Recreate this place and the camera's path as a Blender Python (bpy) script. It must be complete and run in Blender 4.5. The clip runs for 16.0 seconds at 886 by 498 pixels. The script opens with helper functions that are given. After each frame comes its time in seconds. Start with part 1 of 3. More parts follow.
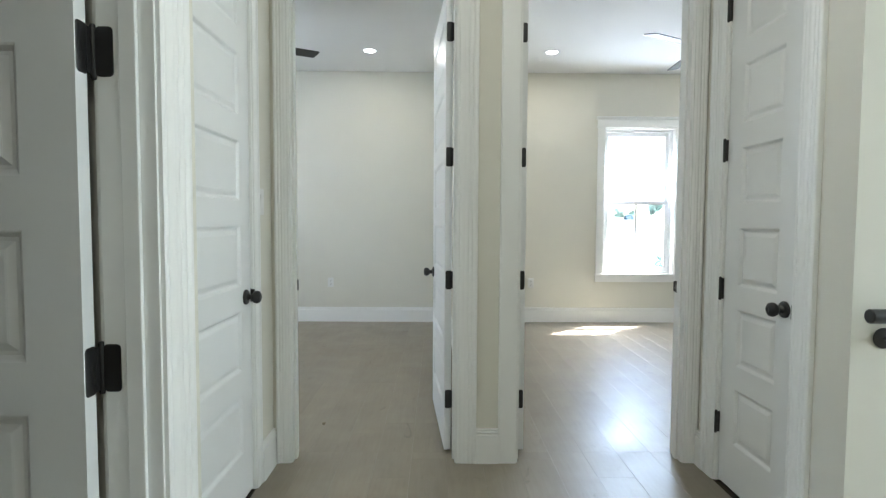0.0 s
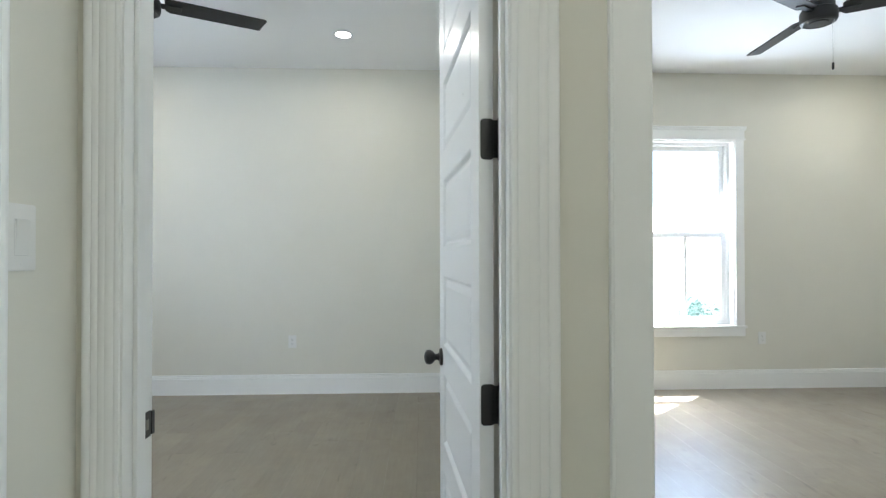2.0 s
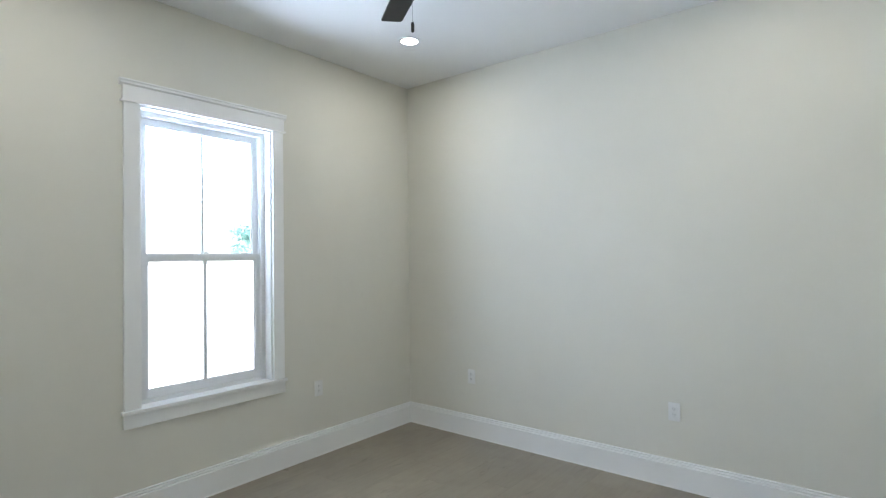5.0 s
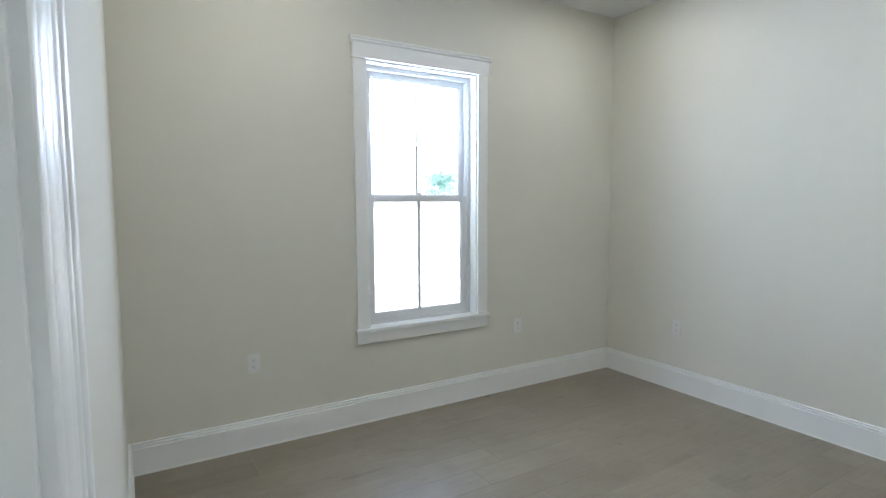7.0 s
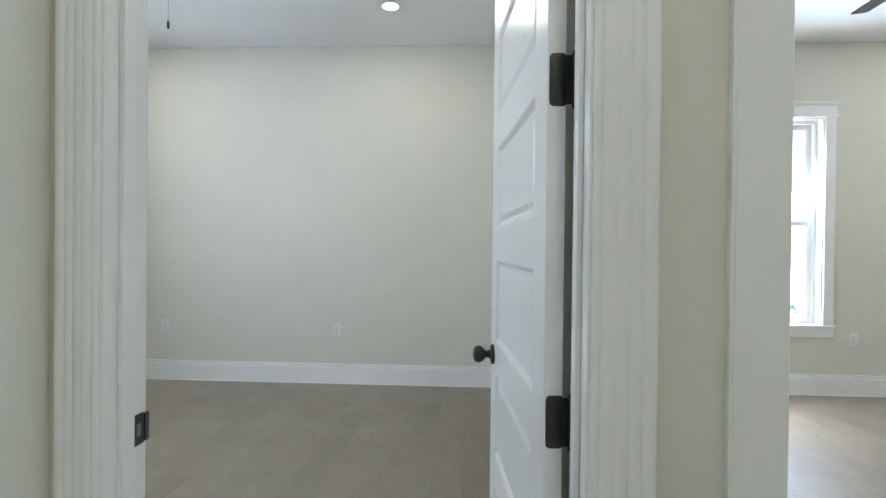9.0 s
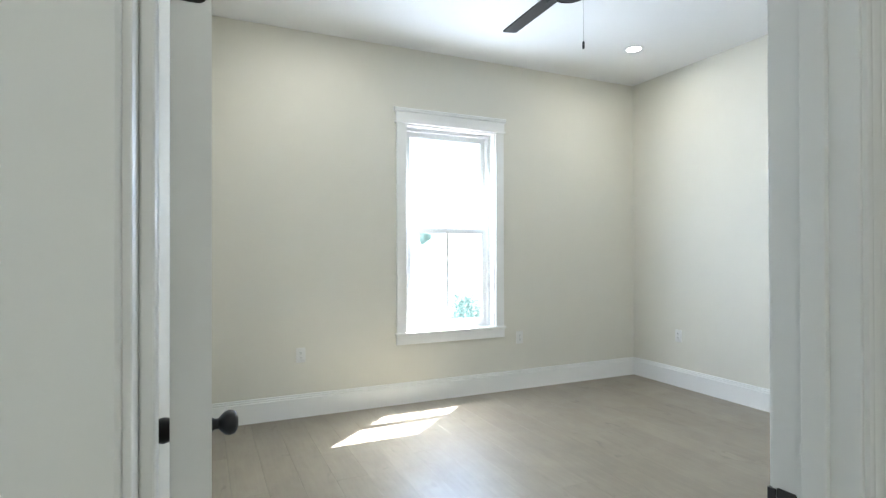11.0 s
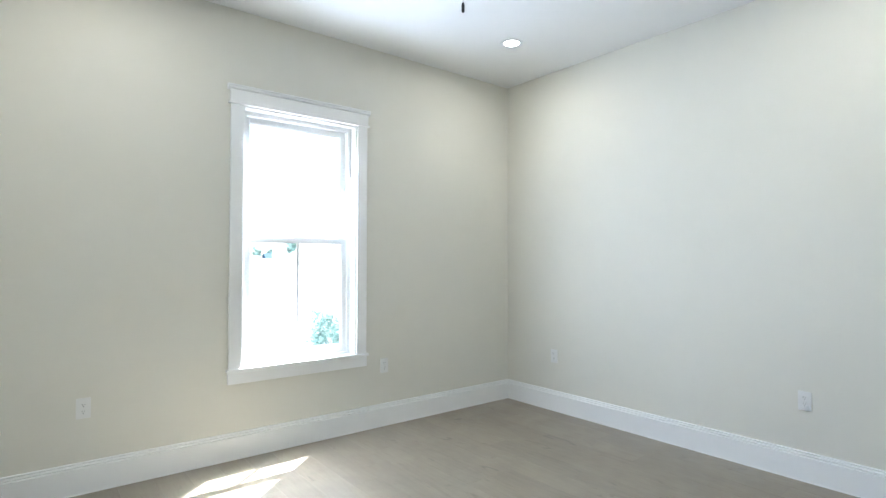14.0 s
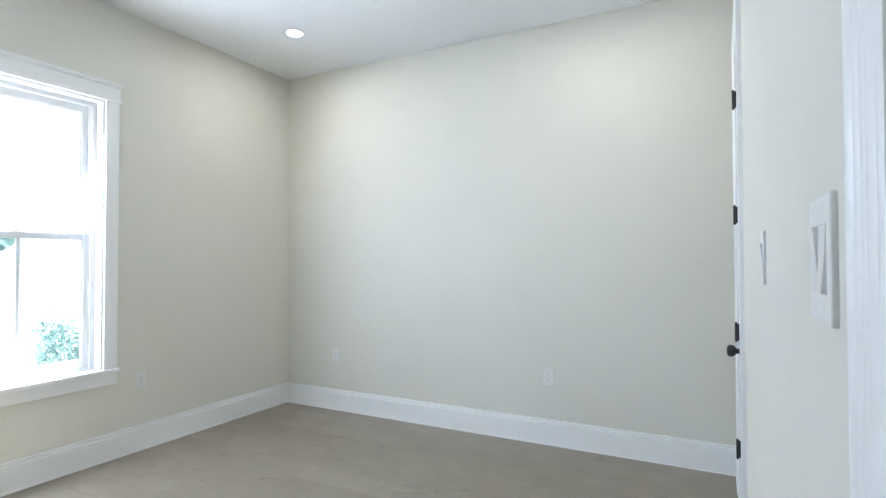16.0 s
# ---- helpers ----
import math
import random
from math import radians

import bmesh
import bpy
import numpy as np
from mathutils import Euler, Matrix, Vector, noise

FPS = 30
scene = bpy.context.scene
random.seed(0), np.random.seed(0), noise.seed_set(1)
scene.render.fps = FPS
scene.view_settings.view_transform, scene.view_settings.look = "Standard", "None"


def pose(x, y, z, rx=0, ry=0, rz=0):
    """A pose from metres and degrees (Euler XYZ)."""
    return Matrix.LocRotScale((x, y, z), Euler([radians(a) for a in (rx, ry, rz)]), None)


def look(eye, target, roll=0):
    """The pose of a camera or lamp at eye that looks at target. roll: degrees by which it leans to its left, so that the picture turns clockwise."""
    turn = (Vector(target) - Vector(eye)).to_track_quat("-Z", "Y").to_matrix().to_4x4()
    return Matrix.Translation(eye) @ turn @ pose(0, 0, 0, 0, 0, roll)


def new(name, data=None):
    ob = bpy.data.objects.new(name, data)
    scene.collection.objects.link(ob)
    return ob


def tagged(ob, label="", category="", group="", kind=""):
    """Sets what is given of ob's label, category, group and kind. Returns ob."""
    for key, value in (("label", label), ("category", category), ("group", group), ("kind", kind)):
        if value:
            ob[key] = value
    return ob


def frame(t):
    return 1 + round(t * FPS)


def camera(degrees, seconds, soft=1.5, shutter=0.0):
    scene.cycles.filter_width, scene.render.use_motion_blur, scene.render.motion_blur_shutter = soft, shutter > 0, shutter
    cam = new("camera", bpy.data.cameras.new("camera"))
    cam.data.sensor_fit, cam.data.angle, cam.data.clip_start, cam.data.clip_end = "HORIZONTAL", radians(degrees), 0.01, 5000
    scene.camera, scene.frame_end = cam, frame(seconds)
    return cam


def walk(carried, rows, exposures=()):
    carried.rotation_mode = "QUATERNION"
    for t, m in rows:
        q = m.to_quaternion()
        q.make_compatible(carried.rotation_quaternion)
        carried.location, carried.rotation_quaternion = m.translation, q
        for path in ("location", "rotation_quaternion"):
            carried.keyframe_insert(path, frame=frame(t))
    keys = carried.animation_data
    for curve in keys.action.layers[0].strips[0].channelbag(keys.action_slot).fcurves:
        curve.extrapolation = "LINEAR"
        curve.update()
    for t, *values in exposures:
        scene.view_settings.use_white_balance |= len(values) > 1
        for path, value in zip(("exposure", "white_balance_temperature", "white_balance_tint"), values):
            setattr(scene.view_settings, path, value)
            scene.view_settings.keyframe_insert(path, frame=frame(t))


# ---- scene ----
cam = camera(80.1, 16.0, soft=1.3)
PATH = [
    (0, (0.493, 0.195, 1.235), (0.517, 2.192, 1.132), 0.3),
    (0.5, (0.458, 0.327, 1.24), (0.676, 2.315, 1.189), 0.1),
    (1, (0.463, 0.721, 1.262), (0.694, 2.707, 1.238), 0.0),
    (1.5, (0.443, 1.208, 1.255), (0.634, 3.198, 1.249), -0.1),
    (2, (0.398, 1.694, 1.292), (0.478, 3.692, 1.314), -0.1),
    (2.5, (0.354, 2.197, 1.344), (0.216, 4.192, 1.373), -0.5),
    (3, (0.299, 2.564, 1.369), (-0.049, 4.533, 1.408), -0.4),
    (3.5, (0.218, 2.862, 1.481), (-0.349, 4.779, 1.487), -0.1),
    (4, (0.218, 3.003, 1.489), (-0.582, 4.836, 1.51), -0.2),
    (4.5, (0.188, 3.084, 1.507), (-0.836, 4.802, 1.526), -0.5),
    (5, (0.18, 3.112, 1.494), (-1.077, 4.667, 1.524), -0.7),
    (5.2, (0.175, 3.114, 1.498), (-1.167, 4.597, 1.526), -0.8),
    (7.3, (0.133, 2.962, 1.469), (-1.583, 3.973, 1.288), -0.2),
    (7.5, (0.19, 2.894, 1.508), (-1.509, 3.929, 1.307), 0.1),
    (8, (0.348, 2.631, 1.436), (-1.037, 4.064, 1.259), 0.7),
    (8.5, (0.432, 2.278, 1.314), (-0.366, 4.109, 1.226), 1.0),
    (9, (0.397, 1.966, 1.26), (0.29, 3.963, 1.246), 0.6),
    (9.5, (0.395, 1.77, 1.255), (0.881, 3.71, 1.238), -0.1),
    (10, (0.539, 1.885, 1.264), (1.316, 3.728, 1.248), -0.3),
    (10.2, (0.63, 1.991, 1.279), (1.439, 3.82, 1.265), -0.3),
    (12.5, (1.301, 2.971, 1.306), (2.154, 4.779, 1.362), -0.1),
    (13, (1.324, 2.999, 1.337), (2.268, 4.762, 1.381), -0.0),
    (13.5, (1.333, 3.012, 1.327), (2.41, 4.696, 1.375), 0.0),
    (14, (1.376, 3.012, 1.329), (2.622, 4.576, 1.376), 0.1),
    (14.5, (1.384, 3.014, 1.306), (2.807, 4.417, 1.363), 0.0),
    (15, (1.418, 3.029, 1.312), (2.982, 4.275, 1.364), -0.0),
    (15.5, (1.393, 3.03, 1.319), (3.076, 4.11, 1.366), -0.1),
    (16, (1.377, 3.058, 1.329), (3.147, 3.988, 1.37), -0.1),
]
EXPOSURES = [(0.0, 3.2, 6000, 8), (2.0, 3.22, 5960, 8.5), (3.0, 3.18, 5930, 10.5), (4.5, 3.2, 5870, 10.5), (8.0, 3.11, 5860, 10.5), (9.5, 3.2, 5930, 8.5), (10.2, 3.22, 5900, 8.5), (12.3, 3.31, 5820, 8.5), (16.0, 3.26, 5720, 11)]
walk(cam, [(t, look(eye, target, roll)) for t, eye, target, roll in PATH], exposures=EXPOSURES)

# ---- light ----
SUN_TO = Vector((0.43, 0.388, 1.0)).normalized()
world = bpy.data.worlds.new("sky")
scene.world = world
world.use_nodes = True
wn = world.node_tree
sky = wn.nodes.new("ShaderNodeTexSky")
sky.sky_type, sky.sun_disc = "NISHITA", False
sky.sun_elevation = math.asin(SUN_TO.z)
sky.sun_rotation = math.atan2(SUN_TO.x, SUN_TO.y)
wn.links.new(sky.outputs[0], wn.nodes["Background"].inputs[0])
wn.nodes["Background"].inputs[1].default_value = 0.07
sun = new("sun", bpy.data.lights.new("sun", "SUN"))
sun.data.energy, sun.data.angle, sun.data.color = 5.0, radians(0.42), (1.0, 0.96, 0.9)
sun.matrix_world = look(SUN_TO * 20, (0, 0, 0))


def window_light(name, eye, target, w, h, watts, colour):
    lamp = bpy.data.lights.new(name, "AREA")
    lamp.shape, lamp.size, lamp.size_y, lamp.energy, lamp.color = "RECTANGLE", w, h, watts, colour
    ob = new(name, lamp)
    ob.matrix_world = look(eye, target)
    return ob


SKY_BLUE = (0.71, 0.83, 1.0)
window_light("window_light_west", (-3.278, 4.8145, 2.12), (-2.0, 4.8145, 2.02), 0.78, 0.46, 3.6, SKY_BLUE)
window_light("window_light_north", (2.98, 6.745, 1.94), (2.98, 5.5, 1.53), 0.87, 0.87, 5.3, SKY_BLUE)
# Fill lamp for the hall, set in an added window that is out of view.
window_light("hall_fill_light", (4.67, 0.75, 1.5), (3.0, 0.85, 1.45), 0.95, 1.7, 7.4, (0.90, 1.0, 0.97))


# ---- materials ----
def shader(name, colour, rough=0.5, metal=0.0, spec=0.5):
    m = bpy.data.materials.new(name)
    m.use_nodes = True
    b = m.node_tree.nodes["Principled BSDF"]
    b.inputs["Base Color"].default_value = (*colour, 1)
    b.inputs["Roughness"].default_value = rough
    b.inputs["Metallic"].default_value = metal
    b.inputs["Specular IOR Level"].default_value = spec
    return m, m.node_tree, b


def add(tree, kind, **values):
    n = tree.nodes.new(kind)
    for key, value in values.items():
        n.inputs[key.replace("_", " ")].default_value = value
    return n


def painted(name, colour, rough, grain=380.0, bump=0.05, mottling=0.03, spec=0.5, rough_wear=0.06):
    """Painted surface: a fine roller texture, a broad mottling and slight scuffs in the gloss."""
    m, tree, b = shader(name, colour, rough, spec=spec)
    link = tree.links.new
    co = tree.nodes.new("ShaderNodeTexCoord")
    fine = add(tree, "ShaderNodeTexNoise", Scale=grain, Detail=3.0)
    broad = add(tree, "ShaderNodeTexNoise", Scale=1.7, Detail=4.0, Roughness=0.6)
    scuff = add(tree, "ShaderNodeTexNoise", Scale=9.0, Detail=6.0, Roughness=0.7)
    for n in (fine, broad, scuff):
        link(co.outputs["Object"], n.inputs["Vector"])
    ramp = tree.nodes.new("ShaderNodeMapRange")
    ramp.inputs["To Min"].default_value, ramp.inputs["To Max"].default_value = 1 - mottling, 1 + mottling
    link(broad.outputs["Fac"], ramp.inputs["Value"])
    mix = tree.nodes.new("ShaderNodeVectorMath")
    mix.operation = "SCALE"
    mix.inputs[0].default_value = colour
    link(ramp.outputs[0], mix.inputs["Scale"])
    link(mix.outputs[0], b.inputs["Base Color"])
    wear = tree.nodes.new("ShaderNodeMapRange")
    wear.inputs["To Min"].default_value, wear.inputs["To Max"].default_value = rough - rough_wear, rough + rough_wear
    link(scuff.outputs["Fac"], wear.inputs["Value"])
    link(wear.outputs[0], b.inputs["Roughness"])
    bp = add(tree, "ShaderNodeBump", Strength=bump, Distance=0.002)
    link(fine.outputs["Fac"], bp.inputs["Height"])
    link(bp.outputs[0], b.inputs["Normal"])
    return m


WALL = painted("wall_paint", (0.701, 0.684, 0.610), 0.72, 420, 0.16, 0.035, 0.3)
CEIL = painted("ceiling_paint", (0.80, 0.80, 0.79), 0.85, 300, 0.12, 0.02, 0.2)
TRIM = painted("trim_paint", (0.84, 0.845, 0.83), 0.36, 160, 0.02, 0.015, 0.5)
DOOR = painted("door_paint", (0.79, 0.80, 0.795), 0.30, 120, 0.03, 0.012, 0.5)
VINYL = painted("window_vinyl", (0.765, 0.775, 0.78), 0.35, 200, 0.01, 0.01)
PLASTIC = painted("plate_plastic", (0.745, 0.742, 0.72), 0.30, 200, 0.01, 0.01)
SLOT, _, _ = shader("slot_dark", (0.02, 0.02, 0.02), 0.6)
RECESS, _, _ = shader("recess_grey", (0.60, 0.60, 0.59), 0.5)
BLACK = painted("black_metal", (0.018, 0.017, 0.017), 0.38, 500, 0.03, 0.15)
FANBLACK = painted("fan_black", (0.02, 0.02, 0.022), 0.45, 300, 0.05, 0.15)
CHAIN, _, _ = shader("chain_metal", (0.25, 0.24, 0.22), 0.35, 1.0)
SUBFLOOR = painted("subfloor", (0.06, 0.05, 0.04), 0.8)
SIDING = painted("siding", (0.7, 0.7, 0.68), 0.7)


def plank_material():
    m, tree, b = shader("oak_plank", (0.26, 0.21, 0.16), 0.4, spec=0.95)
    link = tree.links.new
    co = tree.nodes.new("ShaderNodeTexCoord")
    info = tree.nodes.new("ShaderNodeObjectInfo")
    shift = tree.nodes.new("ShaderNodeVectorMath")
    shift.operation = "MULTIPLY_ADD"
    shift.inputs[1].default_value = (1, 1, 1)
    spread = tree.nodes.new("ShaderNodeVectorMath")
    spread.operation = "SCALE"
    spread.inputs[0].default_value = (7.3, 31.0, 3.1)
    link(info.outputs["Random"], spread.inputs["Scale"])
    link(co.outputs["Object"], shift.inputs[0])
    link(spread.outputs[0], shift.inputs[2])
    stretch = tree.nodes.new("ShaderNodeVectorMath")
    stretch.operation = "MULTIPLY"
    stretch.inputs[1].default_value = (1.0, 0.09, 1.0)
    link(shift.outputs[0], stretch.inputs[0])
    grain = add(tree, "ShaderNodeTexNoise", Scale=46.0, Detail=7.0, Roughness=0.62, Distortion=0.4)
    cloud = add(tree, "ShaderNodeTexNoise", Scale=4.5, Detail=3.0, Distortion=0.6)
    knots = add(tree, "ShaderNodeTexNoise", Scale=11.0, Detail=2.0, Distortion=1.6)
    link(stretch.outputs[0], grain.inputs["Vector"])
    link(shift.outputs[0], cloud.inputs["Vector"])
    half = tree.nodes.new("ShaderNodeVectorMath")
    half.operation = "MULTIPLY"
    half.inputs[1].default_value = (1.0, 0.35, 1.0)
    link(shift.outputs[0], half.inputs[0])
    link(half.outputs[0], knots.inputs["Vector"])
    ramp = tree.nodes.new("ShaderNodeValToRGB")
    ramp.color_ramp.elements[0].position, ramp.color_ramp.elements[0].color = 0.25, (0.182, 0.153, 0.111, 1)
    ramp.color_ramp.elements[1].position, ramp.color_ramp.elements[1].color = 0.75, (0.290, 0.250, 0.187, 1)
    blend = tree.nodes.new("ShaderNodeMix")
    blend.inputs["Factor"].default_value = 0.55
    link(grain.outputs["Fac"], blend.inputs["A"])
    link(cloud.outputs["Fac"], blend.inputs["B"])
    link(blend.outputs["Result"], ramp.inputs["Fac"])
    tone = tree.nodes.new("ShaderNodeMapRange")
    tone.inputs["To Min"].default_value, tone.inputs["To Max"].default_value = 0.92, 1.06
    link(info.outputs["Random"], tone.inputs["Value"])
    dark = tree.nodes.new("ShaderNodeMapRange")
    dark.inputs["From Min"].default_value, dark.inputs["From Max"].default_value = 0.66, 0.76
    dark.inputs["To Min"].default_value, dark.inputs["To Max"].default_value = 1.0, 0.72
    link(knots.outputs["Fac"], dark.inputs["Value"])
    both = tree.nodes.new("ShaderNodeMath")
    both.operation = "MULTIPLY"
    link(tone.outputs[0], both.inputs[0])
    link(dark.outputs[0], both.inputs[1])
    out = tree.nodes.new("ShaderNodeVectorMath")
    out.operation = "SCALE"
    link(ramp.outputs["Color"], out.inputs[0])
    link(both.outputs[0], out.inputs["Scale"])
    link(out.outputs[0], b.inputs["Base Color"])
    rough = tree.nodes.new("ShaderNodeMapRange")
    rough.inputs["To Min"].default_value, rough.inputs["To Max"].default_value = 0.27, 0.47
    place = tree.nodes.new("ShaderNodeNewGeometry")
    haze = add(tree, "ShaderNodeTexNoise", Scale=2.6, Detail=5.0, Roughness=0.62, Distortion=0.5)
    link(place.outputs["Position"], haze.inputs["Vector"])
    gloss = tree.nodes.new("ShaderNodeMix")
    gloss.inputs["Factor"].default_value = 0.7
    link(cloud.outputs["Fac"], gloss.inputs["A"])
    link(haze.outputs["Fac"], gloss.inputs["B"])
    rough.inputs["From Min"].default_value, rough.inputs["From Max"].default_value = 0.3, 0.7
    link(gloss.outputs["Result"], rough.inputs["Value"])
    link(rough.outputs[0], b.inputs["Roughness"])
    bp = add(tree, "ShaderNodeBump", Strength=0.12, Distance=0.0015)
    link(grain.outputs["Fac"], bp.inputs["Height"])
    link(bp.outputs[0], b.inputs["Normal"])
    return m


PLANK = plank_material()


def glass_material():
    m, tree, b = shader("pane_glass", (1, 1, 1), 0.0)
    b.inputs["Transmission Weight"].default_value = 1.0
    b.inputs["IOR"].default_value = 1.45
    return m


GLASS = glass_material()


def glow(name, colour, strength):
    m = bpy.data.materials.new(name)
    m.use_nodes = True
    tree = m.node_tree
    e = add(tree, "ShaderNodeEmission", Strength=strength)
    e.inputs["Color"].default_value = (*colour, 1)
    tree.links.new(e.outputs[0], tree.nodes["Material Output"].inputs[0])
    return m


LAMPGLOW = glow("lamp_diffuser", (1.0, 0.95, 0.86), 2.4)


# ---- mesh helpers ----
def box(bm, x0, x1, y0, y1, z0, z1):
    v = [bm.verts.new((x, y, z)) for x in (x0, x1) for y in (y0, y1) for z in (z0, z1)]
    for f in ((0, 1, 3, 2), (4, 6, 7, 5), (0, 4, 5, 1), (2, 3, 7, 6), (0, 2, 6, 4), (1, 5, 7, 3)):
        bm.faces.new([v[i] for i in f])


def sweep(bm, profile, origin, u, v, w, length, skew0=0.0, skew1=0.0):
    """A closed profile in (u, v), drawn out along w; skews cut the ends at a slant that follows the first coordinate."""
    origin, u, v, w = Vector(origin), Vector(u), Vector(v), Vector(w)
    a = [bm.verts.new(origin + u * p + v * q + w * (skew0 * p)) for p, q in profile]
    b = [bm.verts.new(origin + u * p + v * q + w * (length + skew1 * p)) for p, q in profile]
    n = len(profile)
    for i in range(n):
        bm.faces.new((a[i], a[(i + 1) % n], b[(i + 1) % n], b[i]))
    bm.faces.new(a[::-1])
    bm.faces.new(b)


def lathe(bm, profile, origin, axis, steps=24):
    """Profile rows of (radius, distance along the axis)."""
    axis = Vector(axis).normalized()
    side = axis.orthogonal().normalized()
    other = axis.cross(side)
    rings = []
    for r, d in profile:
        c = Vector(origin) + axis * d
        if r < 1e-6:
            rings.append([bm.verts.new(c)])
        else:
            rings.append([bm.verts.new(c + (side * math.cos(a) + other * math.sin(a)) * r) for a in (2 * math.pi * k / steps for k in range(steps))])
    for p, q in zip(rings, rings[1:]):
        for k in range(steps):
            i, j = k, (k + 1) % steps
            if len(p) == 1 and len(q) > 1:
                bm.faces.new((p[0], q[j], q[i]))
            elif len(q) == 1 and len(p) > 1:
                bm.faces.new((p[i], p[j], q[0]))
            elif len(p) > 1:
                bm.faces.new((p[i], p[j], q[j], q[i]))
    for ring, flip in ((rings[0], True), (rings[-1], False)):
        if len(ring) > 1:
            bm.faces.new(ring[::-1] if flip else ring)


def rounded_plate(bm, w, h, r, place, u, v, n, depth, steps=4):
    """A plate with rounded corners, centred on place, in the plane of u and v, raised by depth along n."""
    place, u, v, n = Vector(place), Vector(u), Vector(v), Vector(n)
    ring = []
    for cx, cy, a0 in ((w / 2 - r, h / 2 - r, 0), (-w / 2 + r, h / 2 - r, 90), (-w / 2 + r, -h / 2 + r, 180), (w / 2 - r, -h / 2 + r, 270)):
        for k in range(steps + 1):
            a = radians(a0 + 90 * k / steps)
            ring.append((cx + r * math.cos(a), cy + r * math.sin(a)))
    soft = min(0.0012, depth * 0.4)
    loops = []
    for s, d in ((1, 0), (1, depth - soft), (1 - 2 * soft / min(w, h), depth)):
        loops.append([bm.verts.new(place + u * (x * s) + v * (y * s) + n * d) for x, y in ring])
    m = len(ring)
    for a, b in zip(loops, loops[1:]):
        for i in range(m):
            bm.faces.new((a[i], a[(i + 1) % m], b[(i + 1) % m], b[i]))
    bm.faces.new(loops[-1])
    bm.faces.new(loops[0][::-1])


def finish(bm, name, material, smooth=0.0, bevel=0.0):
    bmesh.ops.recalc_face_normals(bm, faces=bm.faces[:])
    if bevel:
        bmesh.ops.bevel(bm, geom=[e for e in bm.edges if e.is_manifold and e.calc_face_angle(0) > 0.5], offset=bevel, segments=2, profile=0.5, affect="EDGES")
    me = bpy.data.meshes.new(name)
    bm.to_mesh(me)
    bm.free()
    me.materials.append(material)
    if smooth:
        me.shade_smooth()
        me.set_sharp_from_angle(angle=radians(smooth))
    return me


def part(name, bm, material, parent, label="", smooth=0.0, bevel=0.0):
    ob = new(name, finish(bm, name, material, smooth, bevel))
    ob.parent = parent
    if label:
        tagged(ob, label)
    return ob


def thing(name, bm, material, label, category, kind="", group="", smooth=0.0, bevel=0.0):
    ob = new(name, finish(bm, name, material, smooth, bevel))
    return tagged(ob, label, category, group, kind)


def holder(name, m, label, category, kind="", group=""):
    ob = new(name)
    ob.empty_display_size = 0.1
    ob.matrix_world = m
    return tagged(ob, label, category, group, kind)


# ---- plan ----
CEILING, DOORH = 3.045, 2.45
HALL, ROOM = 2.845, 2.966          # faces of the wall with both bedroom doors
NORTH, WEST, EAST = 6.675, -3.105, 5.11
PART_W, PART_E = 0.665, 0.862      # faces of the partition between the bedrooms
A0, A1, B0, B1 = -0.238, 0.588, 0.912, 1.757
ALW, ALE = -0.335, 1.84           # side walls by the bedroom doors
JAMB = 0.02
WALLTINT = "warm off-white painted drywall"


def wall(name, boxes, label):
    bm = bmesh.new()
    for b in boxes:
        box(bm, *b)
    return thing(name, bm, WALL, label, "wall", "structure")


def opening(axis, lo, hi, c0, c1, gaps, z1=CEILING):
    """Boxes of a straight wall along axis from lo to hi with gaps (from, to, bottom, top)."""
    out, at = [], lo
    for g0, g1, zb, zt in gaps:
        spans = [(at, g0, 0, z1), (g0, g1, zt, z1)] + ([(g0, g1, 0, zb)] if zb > 0 else [])
        out += spans
        at = g1
    out.append((at, hi, 0, z1))
    return [(a, b, c0, c1, p, q) if axis == "x" else (c0, c1, a, b, p, q) for a, b, p, q in out if b - a > 1e-6]


DT = DOORH + JAMB
WA = (4.378, 5.251, 0.622, 2.40)    # west window: along y, bottom, top
WB = (2.542, 3.422, 0.583, 2.395)    # north window: along x, bottom, top
CL0, CL1 = 4.14, 4.71              # closet of the north-east bedroom
wall("wall_bedrooms", opening("x", WEST - 0.16, EAST + 0.16, HALL, ROOM, [(A0 - JAMB, A1 + JAMB, 0, DT), (B0 - JAMB, B1 + JAMB, 0, DT), (CL0 - JAMB, CL1 + JAMB, 0, DT)]), WALLTINT + " with two bedroom doorways")
wall("wall_partition", [(PART_W, PART_E, ROOM, NORTH, 0, CEILING)], WALLTINT + " between the two bedrooms")
wall("wall_north", opening("x", WEST - 0.16, EAST + 0.16, NORTH, NORTH + 0.16, [WB]), WALLTINT + " with one double-hung window")
wall("wall_west", opening("y", ROOM, NORTH, WEST - 0.16, WEST, [WA]), WALLTINT + " with one double-hung window")
wall("wall_east", [(EAST, EAST + 0.16, ROOM, NORTH, 0, CEILING)], WALLTINT)
wall("wall_hall_closet", opening("y", 1.46, HALL, -0.465, ALW, [(1.815 - JAMB, 2.575 + JAMB, 0, DT)]), WALLTINT + " around a closet door")
wall("wall_hall_left", opening("y", -2.0, 1.46, -0.195, -0.08, [(0.465 - JAMB, 1.285 + JAMB, 0, DT)]), WALLTINT + " with an open doorway")
wall("wall_side_room", [(-2.8, -0.195, 1.33, 1.46, 0, CEILING), (-2.93, -2.8, -2.13, 1.46, 0, CEILING)], WALLTINT)
